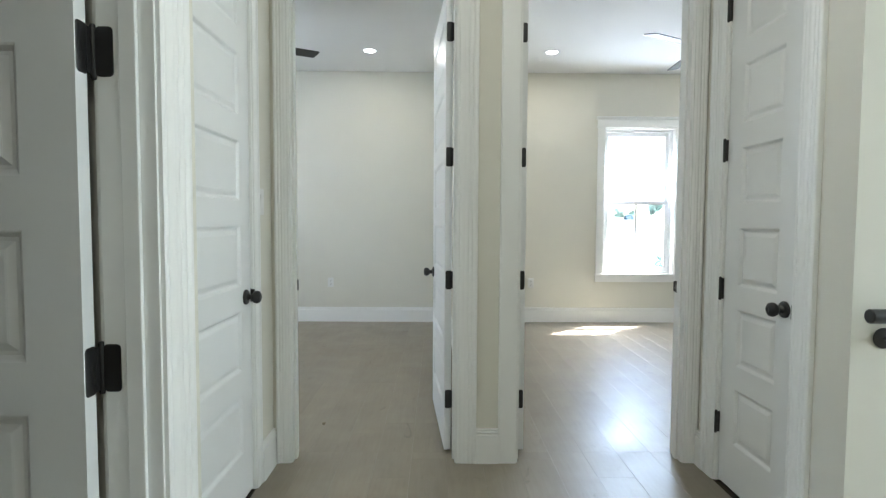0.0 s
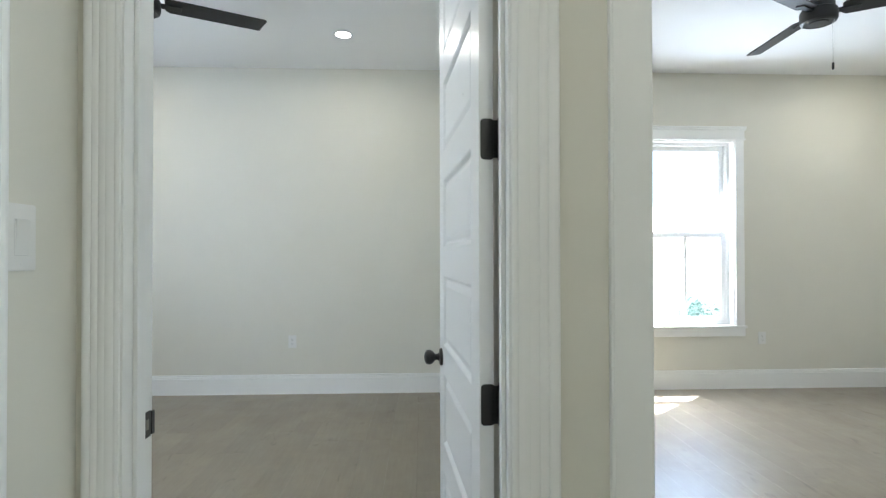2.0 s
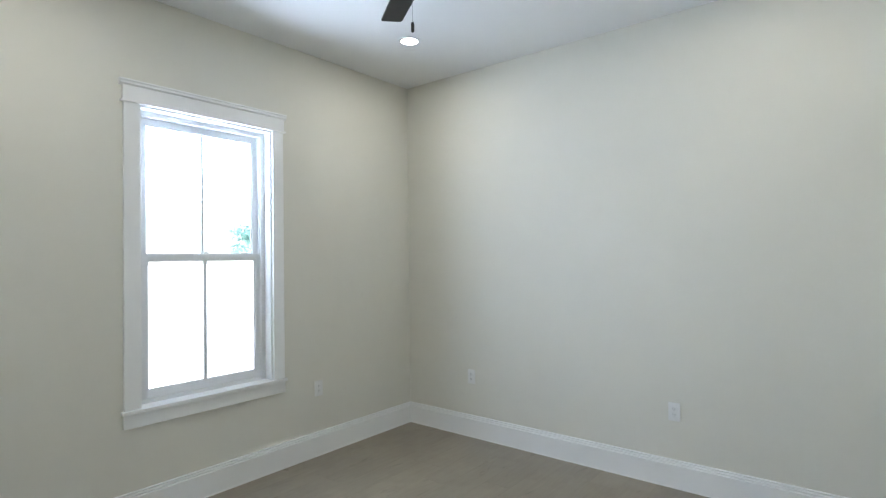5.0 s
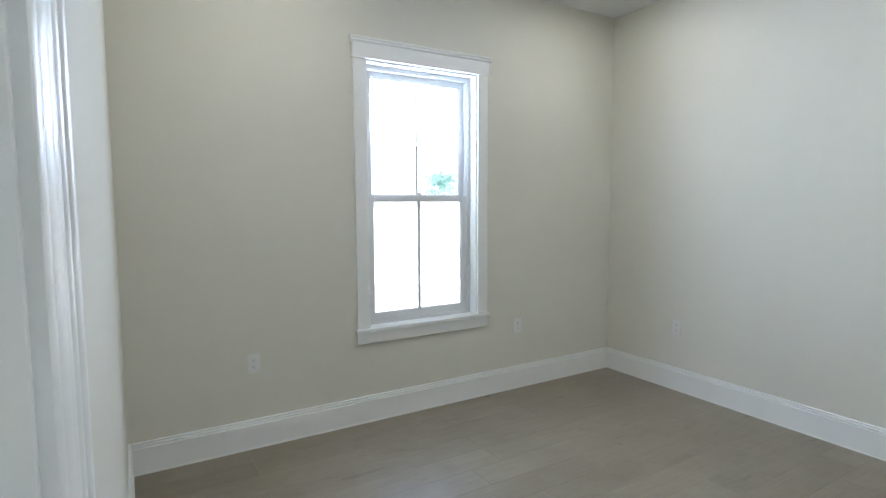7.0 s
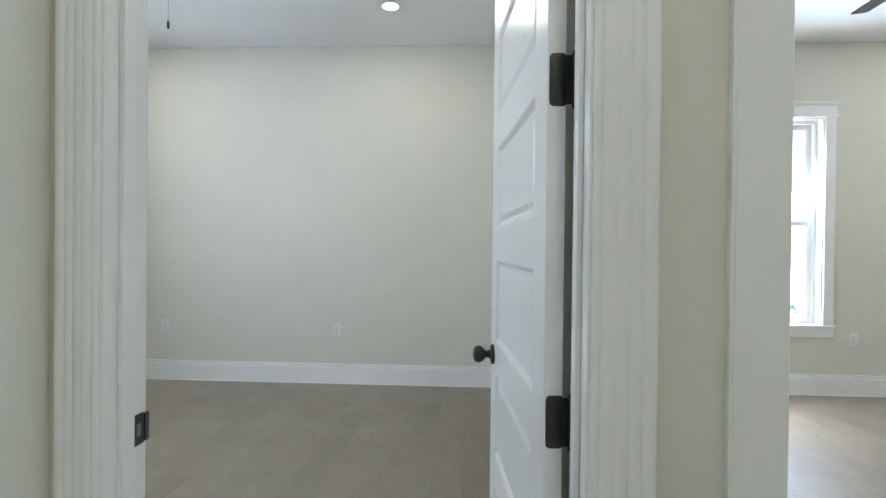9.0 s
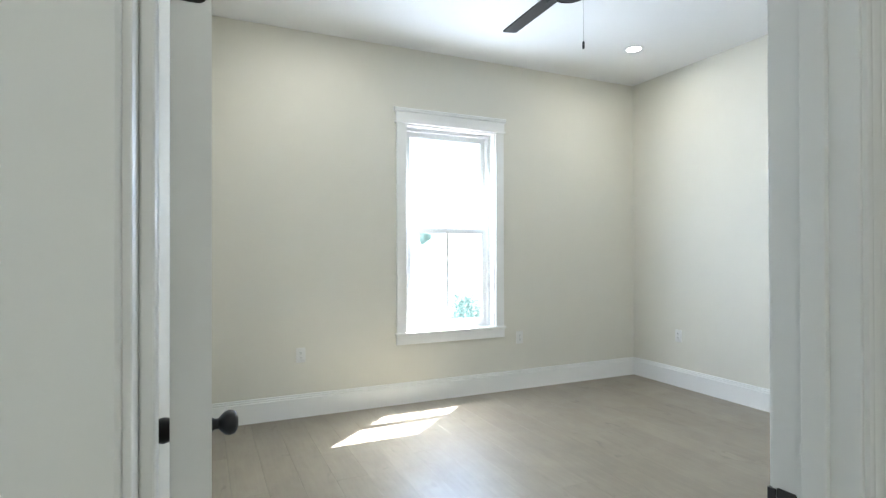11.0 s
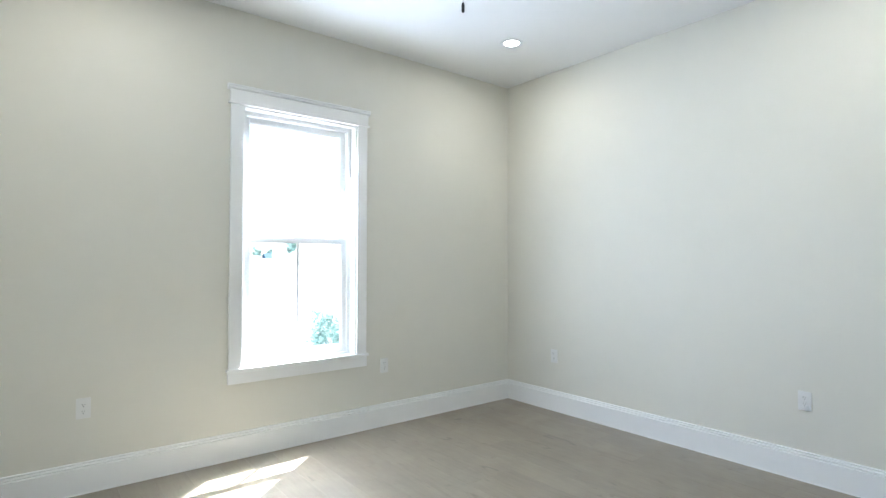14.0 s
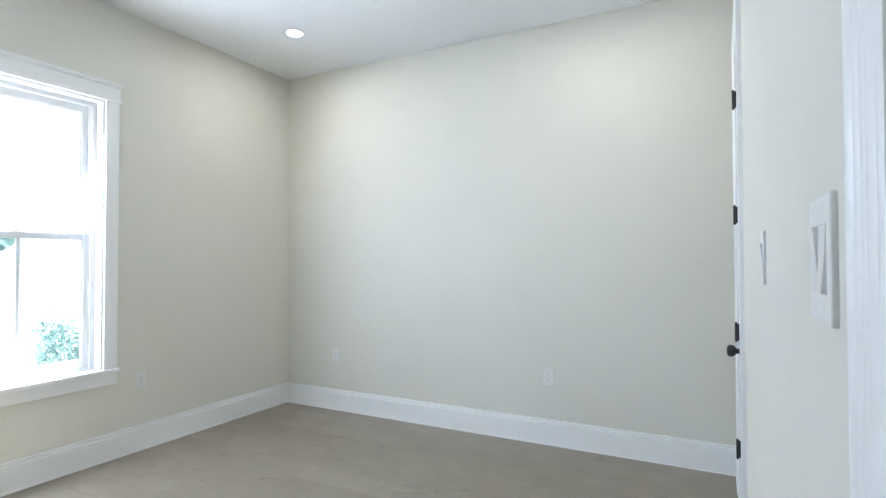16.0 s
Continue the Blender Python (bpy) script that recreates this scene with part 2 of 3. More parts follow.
wall("wall_linen_closet", opening("y", 1.875, HALL, ALE, 1.97, [(2.155 - JAMB, 2.66 + JAMB, 0, DT)]), WALLTINT + " around a narrow closet door")
# The gap in the far stair wall is for an added, unseen window.
wall("wall_stairs", [(1.97, 4.6, 1.875, 2.005, 0, CEILING), *opening("y", -2.13, HALL, 4.6, 4.73, [(0.25, 1.25, 0.6, 2.4)])], WALLTINT + " with a handrail")
wall("wall_south", [(-2.93, 4.73, -2.26, -2.13, 0, CEILING)], WALLTINT)
wall("wall_closet_backs", [(-1.3, -1.2, 1.46, HALL, 0, CEILING), (2.7, 2.8, 2.005, HALL, 0, CEILING)], WALLTINT)
bm = bmesh.new()
box(bm, -3.4, 5.4, -2.4, 6.95, CEILING, CEILING + 0.2)
thing("ceiling", bm, CEIL, "smooth matt white painted ceiling", "ceiling", "structure")
bm = bmesh.new()
box(bm, WEST - 0.16, EAST + 0.16, -2.26, NORTH + 0.16, -0.3, -0.012)
floor = thing("floor", bm, SUBFLOOR, "greyish-brown wood plank floor", "floor", "structure")
bm = bmesh.new()
box(bm, WEST - 0.16, EAST + 0.16, -2.26, NORTH + 0.16, -3.1, -0.3)
thing("wall_lower_storey", bm, SIDING, "pale lower storey under the rooms", "wall", "structure")

# ---- baseboards ----
BASE = [(0, 0), (0.0, 0.18), (0.009, 0.18), (0.0125, 0.177), (0.0125, 0.1725), (0.0062, 0.1675), (0.0130, 0.1625), (0.0145, 0.1575), (0.0075, 0.1515), (0.016, 0.1455), (0.016, 0.007), (0.0205, 0.004), (0.0205, 0.0)]


def baseboard(p, q, n, label="white moulded baseboard along the wall"):
    p, q = Vector((*p, 0)), Vector((*q, 0))
    bm = bmesh.new()
    sweep(bm, BASE, p, (*n, 0), (0, 0, 1), (q - p).normalized(), (q - p).length)
    thing("baseboard", bm, TRIM, label, "baseboard", "structure", "baseboards")


CW = 0.12
E = 0.0165
for p, q, n in (
    ((WEST, NORTH), (PART_W, NORTH), (0, -1)), ((PART_E, NORTH), (EAST, NORTH), (0, -1)),
    ((WEST, ROOM), (WEST, NORTH - E), (1, 0)), ((EAST, ROOM), (EAST, NORTH - E), (-1, 0)),
    ((PART_W, ROOM), (PART_W, NORTH - E), (-1, 0)), ((PART_E, ROOM), (PART_E, NORTH - E), (1, 0)),
    ((WEST + E, ROOM), (A0 - CW, ROOM), (0, 1)), ((B1 + 0.076, ROOM), (CL0 - CW, ROOM), (0, 1)), ((CL1 + CW, ROOM), (EAST - E, ROOM), (0, 1)),
    ((A1 + 0.111, HALL), (B0 - 0.101, HALL), (0, -1)),
    ((ALW, 2.575 + 0.069), (ALW, HALL), (1, 0)), ((ALE, 2.66 + CW), (ALE, HALL), (-1, 0)),
    ((ALE, 1.875 - E), (ALE, 2.155 - CW), (-1, 0)), ((ALE - E, 1.875), (4.6, 1.875), (0, -1)),
    ((-0.08, 1.285 + CW), (-0.08, 1.46), (1, 0)), ((-0.08, -2.13), (-0.08, 0.465 - CW), (1, 0)), ((ALW, 1.46), (ALW, 1.815 - CW), (1, 0)),
):
    baseboard(p, q, n)

# ---- doors ----
CASE = [(0, 0), (0, 0.010), (0.004, 0.0125), (0.012, 0.0132), (0.016, 0.0112), (0.021, 0.0138), (0.030, 0.0152), (0.040, 0.0155), (0.0425, 0.0148), (0.045, 0.0158), (0.061, 0.0160), (0.066, 0.0132), (0.071, 0.0170), (0.077, 0.0176), (0.083, 0.0176), (0.088, 0.0142), (0.093, 0.0190), (0.100, 0.0205), (0.108, 0.0205), (0.113, 0.018), (0.114, 0.016), (0.114, 0)]
FLAT = [(0, 0), (0, 0.013), (0.003, 0.016), (0.100, 0.0165), (0.104, 0.0150), (0.107, 0.0165), (0.112, 0.0165), (0.114, 0.0145), (0.114, 0)]
KNOB = [(0.0, 0.0), (0.033, 0.0), (0.033, 0.005), (0.030, 0.009), (0.016, 0.012), (0.012, 0.018), (0.012, 0.026), (0.019, 0.032), (0.026, 0.040), (0.0285, 0.050), (0.026, 0.060), (0.018, 0.066), (0.010, 0.068), (0.008, 0.0665), (0.0, 0.0665)]
HINGES = (0.288, 0.928, 1.574, 2.216)
RAILS = ((0.012, 0.222), (0.480, 0.586), (0.846, 0.952), (1.214, 1.320), (1.574, 1.680), (1.940, 2.046), (2.308, 2.442))
THICK, STILE, KNOBZ = 0.035, 0.112, 0.9


def door_leaf(parent, width, s):
    """Leaf hung on the z axis at x = 0, reaching to s * width; its face towards the opening side lies at y = -0.016."""
    w = width - 0.006
    x = lambda d: s * (0.003 + d)
    y0, y1 = -0.016 - THICK, -0.016
    leaf = new("leaf")
    leaf.parent = parent
    leaf.empty_display_size = 0.1
    bm = bmesh.new()
    for a, b in ((0, STILE), (w - STILE, w)):
        box(bm, min(x(a), x(b)), max(x(a), x(b)), y0, y1, RAILS[0][0], RAILS[-1][1])
    part("stile_pair", bm, DOOR, leaf)
    bm = bmesh.new()
    for z0, z1 in RAILS:
        box(bm, min(x(STILE), x(w - STILE)), max(x(STILE), x(w - STILE)), y0, y1, z0, z1)
    part("rails", bm, DOOR, leaf)
    xa, xb = sorted((x(STILE), x(w - STILE)))
    for (_, z0), (z1, _) in zip(RAILS, RAILS[1:]):
        bm = bmesh.new()
        rings = []
        mid = (y0 + y1) / 2
        steps = [(0.0, 0.0006), (0.004, 0.0022), (0.013, 0.0105), (0.021, 0.0105), (0.036, 0.0045), (0.040, 0.0038)]
        for side, seq in ((1, steps[::-1]), (-1, steps)):
            for inset, deep in seq:
                y = mid + side * (THICK / 2 - deep)
                rings.append([bm.verts.new(c) for c in ((xa + inset, y, z0 + inset), (xb - inset, y, z0 + inset), (xb - inset, y, z1 - inset), (xa + inset, y, z1 - inset))])
        for p, q in zip(rings, rings[1:]):
            for i in range(4):
                bm.faces.new((p[i], p[(i + 1) % 4], q[(i + 1) % 4], q[i]))
        bm.faces.new(rings[0][::-1])
        bm.faces.new(rings[-1])
        part("panel", bm, DOOR, leaf)
    for face, n in ((y1, 1), (y0, -1)):
        bm = bmesh.new()
        lathe(bm, KNOB, (x(w - 0.062), face, KNOBZ), (0, n, 0), 28)
        part("knob", bm, BLACK, leaf, "round oil-rubbed black door knob", 40)
    bm = bmesh.new()
    rounded_plate(bm, 0.025, 0.057, 0.006, (x(w), (y0 + y1) / 2, KNOBZ), (0, 1, 0), (0, 0, 1), (s, 0, 0), 0.0018)
    lathe(bm, [(0.0, 0.0), (0.008, 0.0), (0.008, 0.008), (0.0, 0.009)], (x(w), (y0 + y1) / 2, KNOBZ), (s, 0, 0), 12)
    part("latch_plate", bm, BLACK, leaf)
    for z in HINGES:
        bm = bmesh.new()
        rounded_plate(bm, 0.034, 0.1, 0.009, (x(0.0005), (y0 + y1) / 2 + 0.003, z), (0, 1, 0), (0, 0, 1), (-s, 0, 0), 0.0022)
        box(bm, min(x(0.0), x(-0.0022)), max(x(0.0), x(-0.0022)), y1, 0.0, z - 0.046, z + 0.046)
        lathe(bm, [(0.0, -0.056), (0.004, -0.055), (0.0065, -0.05), (0.0065, 0.05), (0.004, 0.055), (0.0, 0.056)], (0, 0.001, z), (0, 0, 1), 14)
        part("hinge", bm, BLACK, leaf, "black butt hinge with rounded corners", 40)
    return leaf


def door(name, origin, xdir, ydir, width, depth, hinge, angle, case0, case1, label, slack=0.004, flat=()):
    """Frame and leaf of one doorway. x runs across the opening, y from face 0 to face 1, to which the leaf swings. hinge: side of the opening, 0 or 1.
    case0, case1: casing widths at x = 0 and x = width on either face, None for a face without casing. flat: (face, side) of casings that are plain boards."""
    x, y = Vector(xdir), Vector(ydir)
    m = Matrix(((x.x, y.x, 0, origin[0]), (x.y, y.y, 0, origin[1]), (0, 0, 1, 0), (0, 0, 0, 1)))
    root = holder(name, m, label, "door", "structure", "interior doors")
    s = 1 if hinge == 0 else -1
    stop = depth - THICK - 0.014
    bm = bmesh.new()
    box(bm, -JAMB, 0, -0.001, depth + 0.001, 0, DOORH)
    part("jamb", bm, TRIM, root, bevel=0.0012)
    bm = bmesh.new()
    box(bm, width, width + JAMB, -0.001, depth + 0.001, 0, DOORH)
    part("jamb", bm, TRIM, root, bevel=0.0012)
    bm = bmesh.new()
    box(bm, -JAMB, width + JAMB, -0.001, depth + 0.001, DOORH, DOORH + JAMB)
    part("head_jamb", bm, TRIM, root)
    bm = bmesh.new()
    box(bm, 0, 0.011, stop - 0.035, stop, 0, DOORH)
    box(bm, width - 0.011, width, stop - 0.035, stop, 0, DOORH)
    box(bm, 0.011, width - 0.011, stop - 0.035, stop, DOORH - 0.011, DOORH)
    part("door_stop", bm, TRIM, root, bevel=0.002)
    for face, widths in ((0, case0), (1, case1)):
        if not widths:
            continue
        at, n = (-0.0, -1) if face == 0 else (depth, 1)
        r = 0.006
        for side, cw in enumerate(widths):
            u = -1 if side == 0 else 1
            bm = bmesh.new()
            k = cw / 0.114
            sweep(bm, [(p * k, q * min(1, 0.3 + 0.7 * k)) for p, q in (FLAT if (face, side) in flat else CASE)], (-r if side == 0 else width + r, at, 0), (u, 0, 0), (0, n, 0), (0, 0, 1), DOORH + r, 0.0, 1.0)
            part("casing", bm, TRIM, root, smooth=38)
        bm = bmesh.new()
        sweep(bm, CASE, (-r, at, DOORH + r), (0, 0, 1), (0, n, 0), (1, 0, 0), width + 2 * r, -widths[0] / 0.114, widths[1] / 0.114)
        part("head_casing", bm, TRIM, root, smooth=38)
    hx = 0 if hinge == 0 else width
    for z in HINGES:
        bm = bmesh.new()
        rounded_plate(bm, 0.036, 0.1, 0.009, (hx, depth - 0.016, z), (0, 1, 0), (0, 0, 1), (s, 0, 0), 0.0022)
        part("hinge_plate", bm, BLACK, root)
    bm = bmesh.new()
    lx = width if hinge == 0 else 0
    rounded_plate(bm, 0.03, 0.06, 0.003, (lx, depth - 0.022, KNOBZ), (0, 1, 0), (0, 0, 1), (-s, 0, 0), 0.002)
    box(bm, min(lx - s * 0.0035, lx + s * 0.0035), max(lx - s * 0.0035, lx + s * 0.0035), depth - 0.006, depth + 0.006, KNOBZ - 0.027, KNOBZ + 0.027)
    part("strike_plate", bm, BLACK, root)
    bm = bmesh.new()
    box(bm, lx - 0.0026 if s > 0 else lx + 0.0021, lx - 0.0021 if s > 0 else lx + 0.0026, depth - 0.03, depth - 0.018, KNOBZ - 0.012, KNOBZ + 0.012)
    part("latch_hole", bm, CHAIN, root)
    leaf = door_leaf(root, width, s)
    leaf.matrix_local = pose(hx, depth + slack, 0, 0, 0, s * angle)
    return root


door("door_1", (A0, HALL), (1, 0), (0, 1), A1 - A0, ROOM - HALL, 1, 85.3, (0.073, 0.105), (0.114, 0.075), "white six-panel bedroom door standing open against the partition")
door("door_2", (B0, HALL), (1, 0), (0, 1), B1 - B0, ROOM - HALL, 0, 90, (0.095, 0.073), (0.036, 0.07), "white six-panel bedroom door standing open along the side wall", flat=((0, 0),))
door("door_3", (-0.08, 0.465), (0, 1), (-1, 0), 0.82, 0.115, 1, 90, (0.114, 0.114), (0.114, 0.114), "white six-panel door standing open into the side room", 0.007)
door("door_4", (-0.465, 2.575), (0, -1), (1, 0), 0.76, 0.13, 1, 0, None, (0.062, 0.114), "closed white six-panel closet door with black knob")
door("door_5", (1.97, 2.155), (0, 1), (-1, 0), 0.505, 0.13, 1, 0, None, (0.114, 0.114), "closed narrow white six-panel linen closet door")
door("door_6", (CL0, HALL), (1, 0), (0, 1), CL1 - CL0, ROOM - HALL, 1, 0, None, (0.114, 0.114), "closed white six-panel bedroom closet door", 0.017)


# ---- windows ----
CAP = [(0, 0), (0, 0.037), (0.030, 0.037), (0.034, 0.033), (0.034, 0.027), (0.028, 0.025), (0.026, 0.018), (0.031, 0.015), (0.031, 0.010), (0.020, 0.003), (0.019, 0)]


def window(name, m, width, z0, z1, meet, label, upper_bar=True):
    """x across the opening, y outwards from the inner wall face, z up from the floor."""
    root = holder(name, m, label, "window", "structure", "double-hung windows")

    def piece(nm, boxes, mat=TRIM, bevel=0.0015, parent=root, tag=""):
        bm = bmesh.new()
        for b in boxes:
            box(bm, *b)
        return part(nm, bm, mat, parent, tag, bevel=bevel)

    c, t = 0.086, 0.019
    sill = z0 + 0.022
    piece("casing", [(-c, 0, -t, 0, sill, z1)])
    piece("casing", [(width, width + c, -t, 0, sill, z1)])
    piece("head_casing", [(-c - 0.006, width + c + 0.006, -t - 0.004, 0, z1 + 0.012, z1 + 0.094)])
    piece("head_fillet", [(-c - 0.016, width + c + 0.016, -t - 0.012, 0, z1, z1 + 0.012)])
    bm = bmesh.new()
    sweep(bm, [(p, q) for p, q in CAP], (-c - 0.022, 0, z1 + 0.094), (0, -1, 0), (0, 0, 1), (1, 0, 0), width + 2 * c + 0.044)
    part("cap_moulding", bm, TRIM, root)
    piece("window_sill", [(-c - 0.014, width + c + 0.014, -0.035, 0.0, z0, sill), (0, width, 0.0, 0.075, z0, sill)], bevel=0.003)
    piece("apron", [(-c - 0.004, width + c + 0.004, -t, 0, z0 - 0.08, z0)])
    d = 0.012
    piece("jamb_liner", [(0, d, 0.0, 0.16, sill, z1)])
    piece("jamb_liner", [(width - d, width, 0.0, 0.16, sill, z1)])
    piece("head_liner", [(d, width - d, 0.0, 0.16, z1 - d, z1)])
    fx0, fx1, fz0, fz1 = d, width - d, sill, z1 - d
    piece("window_frame", [(fx0, fx0 + 0.03, 0.072, 0.155, fz0, fz1), (fx1 - 0.03, fx1, 0.072, 0.155, fz0, fz1), (fx0 + 0.03, fx1 - 0.03, 0.072, 0.155, fz1 - 0.028, fz1), (fx0 + 0.03, fx1 - 0.03, 0.076, 0.158, fz0 - 0.02, fz0 + 0.02)], VINYL)
    piece("track", [(fx0 + 0.03, fx0 + 0.037, 0.082, 0.088, fz0 + 0.02, fz1 - 0.028), (fx1 - 0.037, fx1 - 0.03, 0.082, 0.088, fz0 + 0.02, fz1 - 0.028)], VINYL, 0)
    sx0, sx1 = fx0 + 0.032, fx1 - 0.032
    for nm, ya, yb, za, zb, low in (("lower_sash", 0.084, 0.112, fz0 + 0.021, meet + 0.018, True), ("upper_sash", 0.116, 0.144, meet - 0.018, fz1 - 0.028, False)):
        st, rb, rt = 0.036, (0.05 if low else 0.036), (0.036 if low else 0.04)
        sash = piece(nm, [(sx0, sx0 + st, ya, yb, za, zb), (sx1 - st, sx1, ya, yb, za, zb), (sx0 + st, sx1 - st, ya, yb, za, za + rb), (sx0 + st, sx1 - st, ya, yb, zb - rt, zb)], VINYL)
        ym, xm = (ya + yb) / 2, (sx0 + sx1) / 2
        bead = 0.007
        gx0, gx1, gz0, gz1 = sx0 + st, sx1 - st, za + rb, zb - rt
        piece("glazing_bead", [(gx0, gx0 + bead, ya + 0.008, yb - 0.008, gz0, gz1), (gx1 - bead, gx1, ya + 0.008, yb - 0.008, gz0, gz1), (gx0 + bead, gx1 - bead, ya + 0.008, yb - 0.008, gz0, gz0 + bead), (gx0 + bead, gx1 - bead, ya + 0.008, yb - 0.008, gz1 - bead, gz1)], VINYL, 0, sash)
        if low or upper_bar:
            piece("muntin", [(xm - (0.0115 if low else 0.008), xm + (0.0115 if low else 0.008), ym - 0.006, ym + 0.006, gz0 + bead, gz1 - bead)], VINYL, 0.002, sash)
        for xa, xb in (((gx0 + bead, xm - 0.008), (xm + 0.008, gx1 - bead)) if low or upper_bar else ((gx0 + bead, gx1 - bead),)):
            g = piece("pane", [(xa, xb, ym - 0.002, ym + 0.002, gz0 + bead, gz1 - bead)], GLASS, 0, sash)
            g.visible_shadow = False
        if low:
            piece("sash_lock", [(xm - 0.03, xm + 0.03, ya + 0.004, yb - 0.004, zb, zb + 0.008), (xm - 0.012, xm + 0.018, ya + 0.006, yb - 0.008, zb + 0.008, zb + 0.02)], VINYL, 0.002, sash)
    return root


window("window_1", Matrix(((0, -1, 0, WEST), (1, 0, 0, WA[0]), (0, 0, 1, 0), (0, 0, 0, 1))), WA[1] - WA[0], WA[2], WA[3], 1.512, "white double-hung window with flat casing and moulded head")
# Unseen window, added only to house the lamp that brightens the hall.
window("unseen_stair_window", pose(4.6, 1.25, 0, 0, 0, -90), 1.0, 0.6, 2.4, 1.5, "unseen white double-hung window, added beside the stairs to light the hall")
window("window_2", pose(WB[0], NORTH, 0), WB[1] - WB[0], WB[2], WB[3], 1.486, "white double-hung window with flat casing, sun on its sill", False)


# ---- outlets and switches ----
def outlet(place, u, n, group="wall outlets"):
    place, u, n = Vector(place), Vector(u), Vector(n)
    up = Vector((0, 0, 1))
    root = holder("wall_outlet", Matrix.Translation(place), "white duplex outlet with plate, set in the wall", "outlet", group=group)
    bm = bmesh.new()
    rounded_plate(bm, 0.072, 0.116, 0.004, (0, 0, 0), u, up, n, 0.006)
    part("plate", bm, PLASTIC, root, smooth=30)
    for dz in (0.0195, -0.0195):
        bm = bmesh.new()
        rounded_plate(bm, 0.034, 0.029, 0.011, up * dz + n * 0.006, u, up, n, 0.002)
        part("receptacle", bm, PLASTIC, root)
        bm = bmesh.new()
        for dx, h in ((-0.0065, 0.009), (0.0065, 0.007)):
            rounded_plate(bm, 0.0026, h, 0.0008, up * (dz + 0.003) + u * dx + n * 0.008, u, up, n, 0.0003, 1)
        rounded_plate(bm, 0.005, 0.005, 0.002, up * (dz - 0.008) + n * 0.008, u, up, n, 0.0003, 2)
        part("slots", bm, SLOT, root)
    bm = bmesh.new()
    lathe(bm, [(0.0, 0.006), (0.003, 0.006), (0.0028, 0.0072), (0.0, 0.0074)], (0, 0, 0), n, 10)
    part("screw", bm, PLASTIC, root)


def switch(place, u, n, gangs=1):
    place, u, n = Vector(place), Vector(u), Vector(n)
    up = Vector((0, 0, 1))
    kind = {1: "single", 2: "double"}[gangs]
    root = holder("light_switch", Matrix.Translation(place), f"white {kind} rocker light switch with plate on the wall", "switch", group="light switches")
    bm = bmesh.new()
    rounded_plate(bm, 0.074 + 0.046 * (gangs - 1), 0.122, 0.004, (0, 0, 0), u, up, n, 0.006)
    part("plate", bm, PLASTIC, root, smooth=30)
    for g in range(gangs):
        c = u * (0.046 * (g - (gangs - 1) / 2))
        bm = bmesh.new()
        rounded_plate(bm, 0.0336, 0.0666, 0.001, c + n * 0.006, u, up, n, 0.0003)
        part("rocker_frame", bm, RECESS, root)
        bm = bmesh.new()
        tip, tilt = (0.0006, 0.0046) if g % 2 == 0 else (0.0046, 0.0006)
        a = [bm.verts.new(c + u * sx * 0.0162 + up * sz * 0.0325 + n * d) for sx, sz, d in ((-1, -1, 0.006), (1, -1, 0.006), (1, 1, 0.006), (-1, 1, 0.006))]
        b = [bm.verts.new(c + u * sx * 0.0158 + up * sz * 0.032 + n * (0.006 + d)) for sx, sz, d in ((-1, -1, tip), (1, -1, tip), (1, 0, 0.0016), (1, 1, tilt), (-1, 1, tilt), (-1, 0, 0.0016))]
        bm.faces.new(a[::-1])
        bm.faces.new((b[0], b[1], b[2], b[5]))
        bm.faces.new((b[5], b[2], b[3], b[4]))
        bm.faces.new((a[0], a[1], b[1], b[0]))
        bm.faces.new((a[1], a[2], b[3], b[2], b[1]))
        bm.faces.new((a[2], a[3], b[4], b[3]))
        bm.faces.new((a[3], a[0], b[0], b[5], b[4]))
        part("rocker", bm, PLASTIC, root)
        for dz in (0.048, -0.048):
            bm = bmesh.new()
            lathe(bm, [(0.0, 0.006), (0.0024, 0.006), (0.0018, 0.0064), (0.0, 0.0066)], c + up * dz, n, 10)
            part("screw", bm, PLASTIC, root)


OZ = 0.484
for place, u, n in (
    ((-0.81, NORTH, OZ), (1, 0, 0), (0, -1, 0)), ((-2.41, NORTH, 0.497), (1, 0, 0), (0, -1, 0)),
    ((WEST, 5.644, 0.505), (0, 1, 0), (1, 0, 0)), ((WEST, 3.63, 0.52), (0, 1, 0), (1, 0, 0)),
    ((1.66, NORTH, OZ), (1, 0, 0), (0, -1, 0)), ((3.684, NORTH, OZ), (1, 0, 0), (0, -1, 0)),
    ((EAST, 6.097, OZ), (0, -1, 0), (-1, 0, 0)), ((EAST, 4.163, OZ), (0, -1, 0), (-1, 0, 0)),
    ((PART_E, 5.65, OZ), (0, 1, 0), (1, 0, 0)),
):
    outlet(place, u, n)
switch((ALW, 2.681, 1.325), (0, 1, 0), (1, 0, 0))
switch((2.03, 1.875, 1.322), (1, 0, 0), (0, -1, 0))
switch((2.006, ROOM, 1.329), (-1, 0, 0), (0, 1, 0), 2)
switch((2.8, ROOM, 1.333), (-1, 0, 0), (0, 1, 0))


